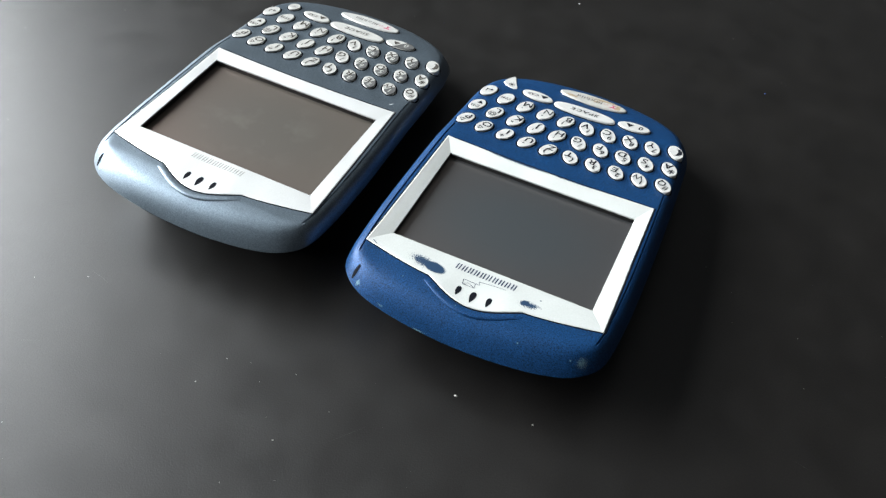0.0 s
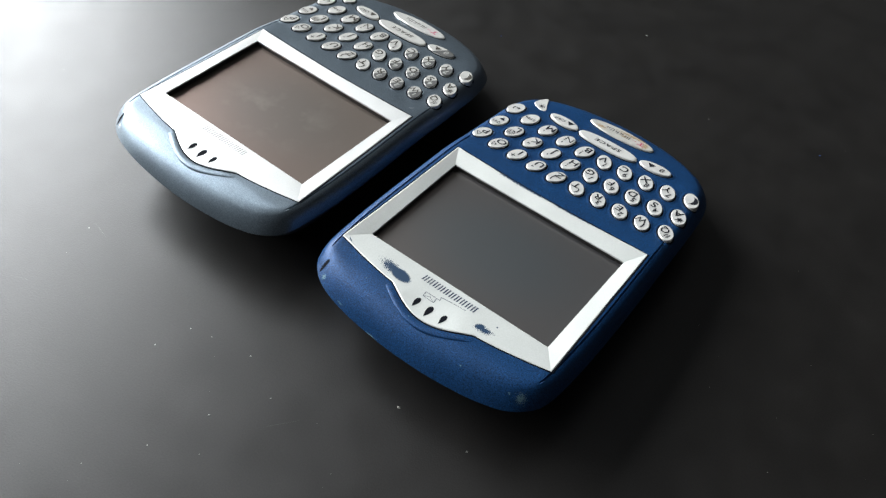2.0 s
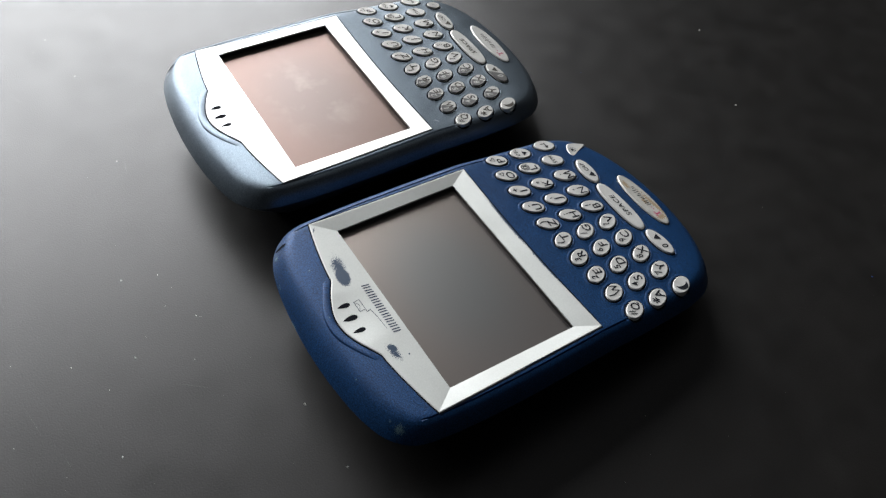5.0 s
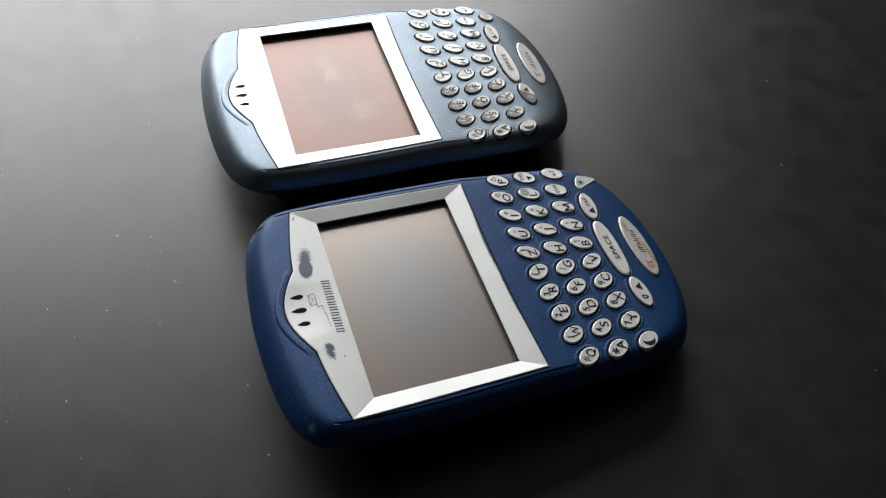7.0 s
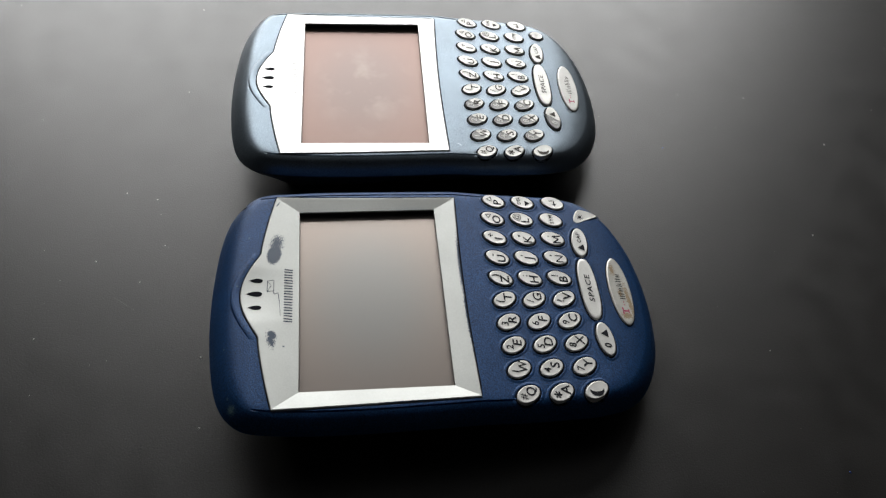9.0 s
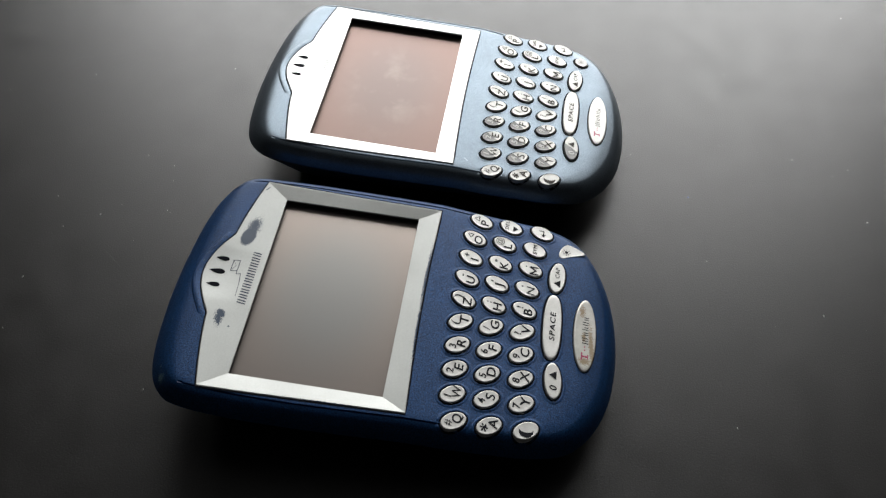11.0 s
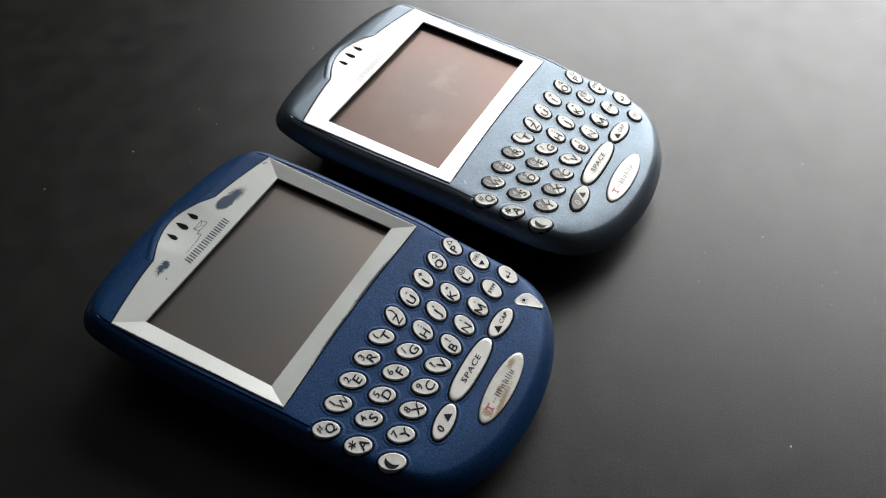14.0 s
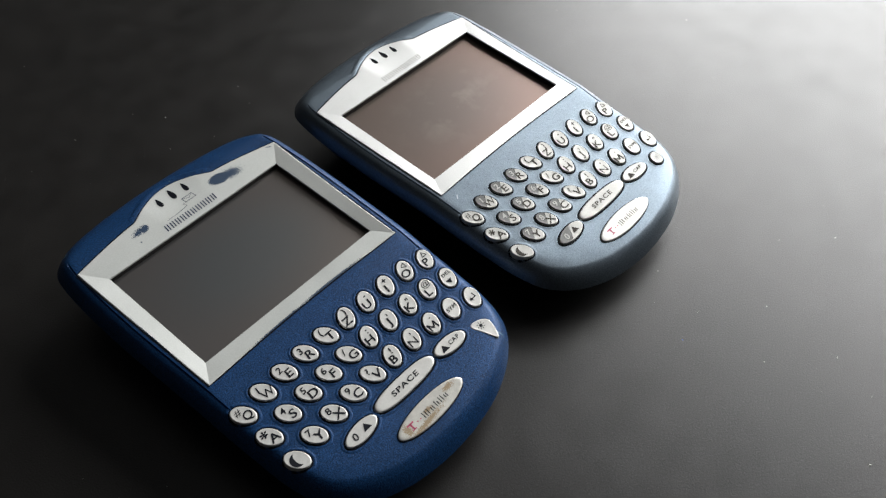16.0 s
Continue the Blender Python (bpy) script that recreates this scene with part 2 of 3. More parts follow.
def box(x0, x1, y0, y1, z0, z1, b=0.0):
    """A box with bevelled edges."""
    bm = bmesh.new()
    bmesh.ops.create_cube(bm, size=1.0, matrix=Matrix.LocRotScale(((x0 + x1) / 2, (y0 + y1) / 2, (z0 + z1) / 2), None, (x1 - x0, y1 - y0, z1 - z0)))
    if b:
        bmesh.ops.bevel(bm, geom=list(bm.edges), offset=b, segments=3, affect="EDGES", profile=0.5)
    return bm


def solid(name, bms, mat):
    """One mesh from several bmeshes."""
    me = bpy.data.meshes.new(name)
    whole = bmesh.new()
    for b in bms:
        tmp = bpy.data.meshes.new("tmp")
        b.to_mesh(tmp)
        b.free()
        whole.from_mesh(tmp)
        bpy.data.meshes.remove(tmp)
    whole.to_mesh(me)
    whole.free()
    me.materials.append(mat)
    return me


# ---- the room ----
FLOOR, CEIL, X0, X1, Y0, Y1, TH = -0.74, 1.72, -2.0, WX, -2.2, 1.9, 0.22
tagged(new("floor", solid("floor", [box(X0 - TH, X1 + TH, Y0 - TH, Y1 + TH, FLOOR - 0.1, FLOOR)], floor_wood)), "brown wooden floor under the table", "floor", kind="structure")
tagged(new("ceiling", solid("ceiling", [box(X0 - TH, X1 + TH, Y0 - TH, Y1 + TH, CEIL, CEIL + 0.1)], ceiling_paint)), "plain pale ceiling of a dim room", "ceiling", kind="structure")
for side, bms in (("wall_west", [box(X0 - TH, X0, Y0, Y1, FLOOR, CEIL)]), ("wall_south", [box(X0 - TH, X1 + TH, Y0 - TH, Y0, FLOOR, CEIL)]), ("wall_north", [box(X0 - TH, X1 + TH, Y1, Y1 + TH, FLOOR, CEIL)]),
                  ("wall_east", [box(X1, X1 + TH, Y0, WY0, FLOOR, CEIL), box(X1, X1 + TH, WY1, Y1, FLOOR, CEIL), box(X1, X1 + TH, WY0, WY1, FLOOR, WZ0), box(X1, X1 + TH, WY0, WY1, WZ1, CEIL)])):
    tagged(new(side, solid(side, bms, wall_paint)), "plain matt wall closing the dim room", "wall", kind="structure")
window = tagged(new("window_1"), "painted window with one large pane, the room's only light", "window", kind="structure")
window.location = (WX, (WY0 + WY1) / 2, WZ0)
back = Matrix.Translation(-window.location)
wf = 0.05
part("window_frame", solid("window_frame", [box(WX + 0.14, WX + 0.19, WY0, WY0 + wf, WZ0, WZ1), box(WX + 0.14, WX + 0.19, WY1 - wf, WY1, WZ0, WZ1),
     box(WX + 0.14, WX + 0.19, WY0 + wf, WY1 - wf, WZ0, WZ0 + wf), box(WX + 0.14, WX + 0.19, WY0 + wf, WY1 - wf, WZ1 - wf, WZ1)], frame_paint), window, back)
part("window_sill", solid("window_sill", [box(WX - 0.04, WX + 0.11, WY0 - 0.03, WY1 + 0.03, WZ0 - 0.03, WZ0 - 0.002, 0.006)], frame_paint), window, back)
pane = part("pane", solid("pane", [box(WX + 0.163, WX + 0.167, WY0 + wf, WY1 - wf, WZ0 + wf, WZ1 - wf)], glass), window, back)
pane.visible_shadow = False

# ---- the table ----
table = tagged(new("table"), "black laminate table with a finely grained, dusty top", "table")
table.location = (0.02, -0.02, FLOOR)
top = part("tabletop", solid("tabletop", [box(-0.48, 0.52, -0.42, 0.38, -0.028, 0.0, 0.003)], table_black), table, Matrix.Translation((-0.02, 0.02, -FLOOR)))
for lx, ly in ((-0.44, -0.36), (0.44, -0.36), (-0.44, 0.36), (0.44, 0.36)):
    part("leg", solid("leg", [box(lx - 0.025, lx + 0.025, ly - 0.025, ly + 0.025, 0.0, -FLOOR - 0.028, 0.003)], plastic_and_shade_black), table)


# ---- the phones ----
def smooth_through(points, n):
    """n points spread evenly by length over a Catmull-Rom curve through a closed row of points."""
    pts, out, m = [Vector(p) for p in points], [], len(points)
    for k in range(m):
        a, b, c, d = (pts[(k + i - 1) % m] for i in range(4))
        for s in range(12):
            t = s / 12
            out.append(0.5 * (2 * b + (c - a) * t + (2 * a - 5 * b + 4 * c - d) * t * t + (3 * b - a - 3 * c + d) * t ** 3))
    cum = [0.0]
    for k in range(len(out)):
        cum.append(cum[-1] + (out[(k + 1) % len(out)] - out[k]).length)
    even, j = [], 0
    for k in range(n):
        want = cum[-1] * k / n
        while cum[j + 1] < want:
            j += 1
        f = (want - cum[j]) / (cum[j + 1] - cum[j])
        even.append(out[j].lerp(out[(j + 1) % len(out)], f))
    return even


HALF = [(9, 37.8), (19, 36.7), (26.5, 34.8), (31.2, 31.8), (33.8, 27.4), (34.8, 17), (35.0, 4), (34.7, -11), (34.2, -26), (33.5, -40), (32.7, -50), (30.1, -57.7), (24.0, -63.2), (16, -66.7), (8, -68.3)]
OUTLINE = smooth_through([(0, 38.1)] + HALF + [(0, -68.8)] + [(-x, y) for x, y in HALF[::-1]], 176)


def face_z(y):
    """The height of the shell's face along the phone."""
    return float(np.interp(y, (-70, -66, -60, -53, -48, -40, -32, -22.5, 0, 17, 23, 28, 33, 36, 39), (9.7, 11.05, 12.65, 13.85, 14.25, 14.8, 15.5, 16.85, 17.6, 18.4, 18.8, 19.1, 18.7, 18.0, 16.9)))


def inset(d):
    n = len(OUTLINE)
    out = []
    for i, p in enumerate(OUTLINE):
        along = (OUTLINE[(i + 1) % n] - OUTLINE[i - 1]).normalized()
        out.append(p - Vector((-along.y, along.x)) * d)
    return out


def wall_inset(d):
    """The outline drawn in for the wall under the edge, which tucks in further at the upper end."""
    out = []
    for p, q in zip(OUTLINE, inset(d)):
        k = min(1.0, max(0.0, (p.y - 20) / 10))
        out.append(p + (q - p) * (1.15 + 0.40 * k * k * (3 - 2 * k)))
    return out


def to_polygon(p, poly):
    """The point of a polygon round the origin that lies in the direction of p."""
    best = None
    for i, a in enumerate(poly):
        b = poly[(i + 1) % len(poly)]
        e = b - a
        den = p.x * e.y - p.y * e.x
        if abs(den) > 1e-9:
            k, m = (a.x * e.y - a.y * e.x) / den, (a.x * p.y - a.y * p.x) / den
            if k > 0 and -1e-6 <= m <= 1 + 1e-6 and (best is None or k < best):
                best = k
    return p * best


def edge_drop(d, y):
    """How far the rounded edge of the shell lies below its face, by the distance from the outline: tight along the screen, broader at both ends."""
    k = min(1.0, max(0.0, (-34 - y) / 22))
    k = k * k * (3 - 2 * k)
    e = min(1.0, max(0.0, (y - 24) / 10))
    e = e * e * (3 - 2 * e)
    return 4.5 * max(0.0, 1 - d / (6.3 + 0.2 * k + 3.0 * e)) ** (5.0 - 1.1 * k - 1.9 * e)


def shell_mesh(mat, lift):
    rows = []
    for f, d in ((0.0, 11.0), (0.03, 9.8), (0.12, 8.2), (0.28, 6.3), (0.48, 4.3), (0.68, 2.5), (0.85, 1.05), (0.95, 0.3)):
        rows.append([(p.x * U, p.y * U, f * (face_z(p.y) - 4.5 + lift) * U) for p in wall_inset(d)])
    for d, groove in ((0.0, 0), (0.25, 0), (0.6, 0), (1.1, 0), (1.7, 0), (2.4, 0), (3.2, 0), (3.32, 0.42), (3.55, 0.42), (3.68, 0)):
        row = []
        for p, o in zip(inset(d), OUTLINE):
            g = groove if abs(o.x) > 28 and -33 < o.y < 27.5 else 0
            row.append((p.x * U, p.y * U, (face_z(p.y) - edge_drop(d, p.y) - g + lift) * U))
        rows.append(row)
    base = inset(3.68)
    hole = [Vector(p) for p in bezel_rim(-0.2)[0]]
    for s in [i / 12 for i in range(1, 13)]:
        row = []
        for p, o in zip(base, OUTLINE):
            q = p.lerp(to_polygon(p, hole), s)
            drop = edge_drop((q - o).length, q.y)
            row.append((q.x * U, q.y * U, (face_z(q.y) - drop + lift) * U))
        rows.append(row)
    rows.append([(x, y, z - 4.6 * U) for x, y, z in rows[-1]])
    v, f = rings(rows, cap_first=True, cap_last=True)
    return sharpen(mesh_of("shell", v, f, mat), 40)


def bump_y(x):
    return 25.9 + 4.4 * math.cos(math.pi * x / 24)


def brim_y(x):
    """The bezel's upper edge."""
    a = abs(x)
    return bump_y(x) if a < 12 else 25.9 - 3.3 * ((a - 12) / 18.8) ** 1.35


def raised(x, y):
    """How far the bezel stands higher round the speaker slots."""
    return 0.12 * min(1.0, max(0.0, (13.5 - abs(x)) / 5.0)) if y > 23 else 0.0


def bezel_rim(grow=0.0, hx=26.3, hy=17.0):
    """The bezel's outer edge and, for each of its points, the point of the opening's edge across from it."""
    outer, inner = [], []
    for k in range(24):
        s = k / 24
        outer.append((-29.8 + 59.4 * s, -22.45 + 0.75 * math.sin(math.pi * s)))
        inner.append((-hx + 2 * hx * s, -hy))
    for k in range(6):
        s = k / 6
        outer.append((29.6 + 1.25 * s, -22.45 + 45.05 * s))
        inner.append((hx, -hy + 2 * hy * s))
    for k in range(66):
        s = k / 66
        x = 30.85 - 61.7 * s
        outer.append((x, brim_y(x)))
        inner.append((hx - 2 * hx * s, hy))
    for k in range(6):
        s = k / 6
        outer.append((-30.85 + 1.05 * s, 22.6 - 45.05 * s))
        inner.append((-hx, hy - 2 * hy * s))
    if grow:
        n, o = len(outer), [Vector(p) for p in outer]
        outer = []
        for i in range(n):
            along = (o[(i + 1) % n] - o[i - 1]).normalized()
            outer.append(tuple(o[i] + Vector((along.y, -along.x)) * grow))
    return outer, inner


def rim_z(y):
    """The height of the opening's edge, along the phone."""
    return 17.4 + 0.0405 * y


def bezel_mesh(mat, lift, hx, hy, up):
    outer, inner = bezel_rim(0.0, hx, hy)
    low = [(x * U, y * U, (face_z(y) - 0.25 + lift) * U) for x, y in outer]
    rows = [low]
    shrunk, _ = bezel_rim(-0.18)
    rows.append([(x * U, y * U, (face_z(y) + 0.07 + lift + raised(x, y)) * U) for x, y in outer])
    rows.append([(x * U, y * U, (face_z(y) + 0.16 + lift + raised(x, y)) * U) for x, y in shrunk])
    last = rows[-1]
    for s in (0.25, 0.5, 0.75, 0.96, 1.0):
        rows.append([(ax + (bx * U - ax) * s, ay + (by * U - ay) * s, az + ((rim_z(by) + up + lift) * U - az) * s) for (ax, ay, az), (bx, by) in zip(last, inner)])
    rows.append([(x, y, z - 0.5 * U) for x, y, z in rows[-1]])
    v, f = rings(rows)
    return sharpen(mesh_of("bezel", v, f, mat), 4.0)


def strip_mesh(name, mat, a, b):
    v, f = rings([a, b])
    return mesh_of(name, v, f, mat)


def crescent_mesh(mat, lift):
    """The lip of the shell that rises round the speaker slots."""
    rows = []
    for k in range(41):
        x = -12.6 + 25.2 * k / 40
        yo, yi = 27.5 + 5.2 * math.cos(math.pi * x / 26.5), bump_y(max(-12, min(12, x))) + 0.15
        fade = math.sin(math.pi * k / 40) ** 0.5
        row = []
        for s, h in ((0, -0.12), (0.06, 0.16), (0.16, 0.30), (0.45, 0.26), (0.8, 0.12), (1, -0.08)):
            y = yo + (yi - yo) * s
            row.append((x * U, y * U, (face_z(y) + (h * fade if h > 0 else h) + lift) * U))
        rows.append(row)
    v, f = rings(rows, closed=False)
    return mesh_of("speaker_lip", v, f, mat)


def oval(a, b, angle, n=36, power=2.0):
    out = []
    for k in range(n):
        t = 2 * math.pi * k / n
        c, s = math.cos(t), math.sin(t)
        x, y = a * math.copysign(abs(c) ** (2 / power), c), b * math.copysign(abs(s) ** (2 / power), s)
        r = radians(angle)
        out.append((x * math.cos(r) - y * math.sin(r), x * math.sin(r) + y * math.cos(r)))
    return out


PROFILE = ((1.0, -3.6), (1.0, 0.60), (0.985, 0.82), (0.955, 0.95), (0.915, 1.0), (0.89, 1.0), (0.86, 0.985), (0.6, 0.965), (0.3, 0.96))


def key_mesh(name, shape, mat, height=0.54, half=None):
    """A domed key over a flat outline; half: only the side of it that lies in that direction, laid over the key."""
    rows = []
    if half:
        keep = []
        for x, y in shape:
            d = x * half[0] + y * half[1]
            keep.append((x - half[0] * min(d, 0), y - half[1] * min(d, 0)))
        shape = keep
    for k, h in (PROFILE if not half else PROFILE[1:]):
        rows.append([(x * k * U, y * k * U, (h * height + (0.012 if half else 0)) * U) for x, y in shape])
    v, f = rings(rows, cap_last=True)
    return mesh_of(name, v, f, mat)


def plate(name, shape, z, mat, drop=0.0):
    """A thin plate with a small edge; drop: how far its edge reaches down."""
    rows = [[(x * U, y * U, (z - drop) * U) for x, y in shape], [(x * U, y * U, z * U) for x, y in shape]]
    v, f = rings(rows, cap_last=True)
    return mesh_of(name, v, f, mat, False)


GLYPHS = {}


def glyph(text, size, mat, wide=1.12):
    """A word or sign in the built-in font as a flat mesh centred on its origin; size is the height of its capitals, in units."""
    key = (text, size, mat.name, wide)
    if text == "M" and key not in GLYPHS:
        a, h, w = size * 0.50, size / 2, size * 0.2
        GLYPHS[key] = drawn("legend", [bar(-a, -h, -a, h, w), bar(a, -h, a, h, w), bar(-a, h, 0, -h * 0.5, w), bar(a, h, 0, -h * 0.5, w)], mat)
    if key not in GLYPHS:
        cu = bpy.data.curves.new("legend", "FONT")
        cu.body, cu.align_x, cu.align_y, cu.size, cu.offset, cu.resolution_u, cu.space_character = text, "CENTER", "CENTER", size / 0.72 * U, (0.0 if text in ("M", "W", "N", "@", "#") else 0.024) * size * U, 3, 1.15 if len(text) > 1 else 1.0
        ob = new("legend", cu)
        bpy.context.view_layer.update()
        me = bpy.data.meshes.new_from_object(ob.evaluated_get(bpy.context.evaluated_depsgraph_get()))
        bpy.data.objects.remove(ob)
        bpy.data.curves.remove(cu)
        xs, ys = [v.co.x for v in me.vertices], [v.co.y for v in me.vertices]
        cx, cy = (min(xs) + max(xs)) / 2, (min(ys) + max(ys)) / 2
        for v in me.vertices:
            v.co = ((v.co.x - cx + 0.12 * (v.co.y - cy)) * wide, v.co.y - cy, 0)
        me.materials.clear()
        me.materials.append(mat)
        GLYPHS[key] = me
    return GLYPHS[key]


def drawn(name, polys, mat):
    """A sign made of flat polygons."""
    verts, faces = [], []
    for poly in polys:
        faces.append(tuple(range(len(verts), len(verts) + len(poly))))
        verts += [(x * U, y * U, 0) for x, y in poly]
    return mesh_of(name, verts, faces, mat, False)


def bar(x0, y0, x1, y1, w):
    d = Vector((x1 - x0, y1 - y0)).normalized() * w / 2
    return [(x0 - d.y, y0 + d.x), (x0 + d.y, y0 - d.x), (x1 + d.y, y1 - d.x), (x1 - d.y, y1 + d.x)]


def outlined(pts, w):
    return [bar(*pts[i], *pts[(i + 1) % len(pts)], w) for i in range(len(pts))]


def surface(me):
    """The height of a mesh's upper side at a place, in drawing units."""
    tree = BVHTree.FromPolygons([v.co for v in me.vertices], [tuple(p.vertices) for p in me.polygons])

    def height(x, y, other=0.0):
        hit = tree.ray_cast(Vector((x * U, y * U, 0.05)), Vector((0, 0, -1)))[0]
        return hit.z / U if hit else other
    return height


def laid(name, polys, mat, height, z=0.03):
    """Flat polygons laid on a surface."""
    verts, faces = [], []
    for poly in polys:
        faces.append(tuple(range(len(verts), len(verts) + len(poly))))
        verts += [(x * U, y * U, (height(x, y) + z) * U) for x, y in poly]
    return mesh_of(name, verts, faces, mat, False)


def socket_mesh(shape, x, y, height, grow=0.44):
    """The dark gap round a key: the shade of its recess as a dark ring laid on the shell."""
    n = len(shape)
    out, inn = [], []
    for i, p in enumerate(shape):
        along = (Vector(shape[(i + 1) % n]) - Vector(shape[i - 1])).normalized()
        out.append((x + p[0] + along.y * grow, y + p[1] - along.x * grow))
        inn.append((x + p[0] * 0.9, y + p[1] * 0.9))
    v, f = rings([[(a * U, b * U, (height(a, b) + z) * U) for a, b in row] for row, z in ((out, 0.02), (inn, 0.05))])
    return mesh_of("key_socket", v, f, socket_dark)


def collar_mesh(shape, x, y, height, mat, high=1.0):
    """The soft moulded rim of the shell round a key."""
    n, rows = len(shape), []
    for grow, z in ((0.40, 0.0), (0.46, 0.05), (0.58, 0.08), (0.78, 0.06), (1.05, 0.01), (1.25, -0.05)):
        row = []
        for i, p in enumerate(shape):
            along = (Vector(shape[(i + 1) % n]) - Vector(shape[i - 1])).normalized()
            a, b = x + p[0] + along.y * grow, y + p[1] - along.x * grow
            row.append((a * U, b * U, (height(a, b, height(x, y) - 1.5) + z * high) * U))
        rows.append(row)
    v, f = rings(rows)
    return mesh_of("key_collar", v, f, mat)


def slope(y):
    return math.atan((face_z(y + 2) - face_z(y - 2)) / 4)


ROW_1 = ("#Q", "1W", "2E", "3R", "(T", ")Z", "-U", "+I", "<O", ">P")
ROW_2 = ("*A", "4S", "5D", "6F", "/G", ":H", "'J", "\"K", "@L", "del")
ROW_3 = ("moon", "7Y", "8X", "9C", "?V", "!B", ",N", ".M", "sym", "enter")
LEAN_L, LEAN_R = (-0.545, 0.838), (0.43, 0.903)


def build_phone(kind, paint, silver_mat, keys_mat, lcd, pill_mat, brand_ink, lift, depth, label, hx=26.3, hy=17.0, up=0.0):
    print_ink = ink if kind == "blue" else faded_ink
    phone = tagged(new("mobile_phone"), label, "mobile phone", group="phones on the table")
    shell_me, bezel_me = shell_mesh(paint, lift), bezel_mesh(silver_mat, lift, hx, hy, up)
    on_shell, on_bezel = surface(shell_me), surface(bezel_me)
    part("shell", shell_me, phone)
    part("speaker_lip", crescent_mesh(paint, lift), phone)
    part("bezel", bezel_me, phone, label="silver-painted bezel round the screen")
    wide, _ = bezel_rim(0.36)
    near, _ = bezel_rim(-0.1)
    part("seam", strip_mesh("seam", socket_dark, [(x * U, y * U, (face_z(y) + 0.03 + lift) * U) for x, y in wide], [(x * U, y * U, (face_z(y) + 0.04 + lift) * U) for x, y in near]), phone, label="dark joint round the bezel")
    # the well's walls lie in shade, which is put in as near-black colour
    rim = [(-hx, -hy), (hx, -hy), (hx, hy), (-hx, hy)]
    well = [[(x * k * U, y * k * U, (rim_z(y) + up - h + lift) * U) for x, y in rim] for k, h in ((1.012, 0.40), (1.0, 0.42), (1.0, depth + 0.3))]
    v, f = rings(well)
    part("screen_well", mesh_of("screen_well", v, f, plastic_and_shade_black, False), phone, label="walls of the sunken screen, their shade coloured black")
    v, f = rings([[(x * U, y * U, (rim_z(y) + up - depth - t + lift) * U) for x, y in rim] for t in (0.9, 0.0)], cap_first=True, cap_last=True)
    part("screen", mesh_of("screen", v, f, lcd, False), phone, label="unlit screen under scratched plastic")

    # speaker slots, drop-shaped: flat black laid on the bezel for the shade in the holes
    for sx, sy, k in ((-3.75, 27.05, 0.86), (0.25, 27.25, 1.0), (4.1, 26.95, 0.86)):
        drop = []
        for i in range(24):
            t = 2 * math.pi * i / 24
            w = 1.0 * math.sin(t / 2) ** 1.0
            drop.append((sx + math.sin(t) * w * k, sy + math.cos(t) * 1.85 * k))
        part("speaker_slot", laid("speaker_slot", [drop], socket_dark, on_bezel, 0.035), phone, label="drop-shaped black speaker slot")

    def key(name, x, y, me, text="", signs=(), z=0.0):
        base = Matrix.Translation((x * U, y * U, (face_z(y) + z + lift) * U)) @ Matrix.Rotation(slope(y), 4, "X")
        ob = part(name, me, phone, base, text)
        for g, gx, gy in signs:
            part("legend", g, ob, Matrix.Translation((gx * U, gy * U, 0.575 * U)))
        return ob

    shape_l, shape_r = oval(2.95, 1.98, 123), oval(2.95, 1.95, 64)
    me_l, me_r = key_mesh("key", shape_l, keys_mat), key_mesh("key", shape_r, keys_mat)
    patch_l = key_mesh("dark_half", shape_l, key_dark, half=(-0.80, 0.60))
    tri = drawn("legend", outlined([(-0.75, -0.5), (0.75, -0.5), (0, 0.75)], 0.2), print_ink)
    tri_side = drawn("legend", outlined([(0.55, -0.7), (0.55, 0.7), (-0.65, 0)], 0.2), print_ink)
    filled_down = drawn("legend", [[(-0.9, 0.5), (0, -0.8), (0.9, 0.5)]], print_ink)
    filled_up = drawn("legend", [[(-1.15, -0.75), (1.15, -0.75), (0, 0.95)]], print_ink)
    crescent = [(1.6 * math.cos(t) - 0.1, 1.6 * math.sin(t)) for t in [radians(75 + 210 * i / 16) for i in range(17)]]
    crescent += [(0.75 * math.cos(t) + 0.25, 1.5 * math.sin(t)) for t in [radians(270 - 180 * i / 12) for i in range(1, 12)]]
    moon = drawn("legend", [crescent], print_ink)
    enter = drawn("legend", [bar(-0.9, -0.35, 0.75, -0.35, 0.26), bar(0.65, -0.4, 0.65, 0.9, 0.26), [(-1.25, -0.35), (-0.45, 0.25), (-0.45, -0.95)]], print_ink)
    sun = drawn("legend", [oval(0.45, 0.45, 0, 12)] + [bar(0.62 * math.cos(a), 0.62 * math.sin(a), 1.05 * math.cos(a), 1.05 * math.sin(a), 0.16) for a in [radians(45 * i) for i in range(8)]], ink if kind == "blue" else grey_ink)

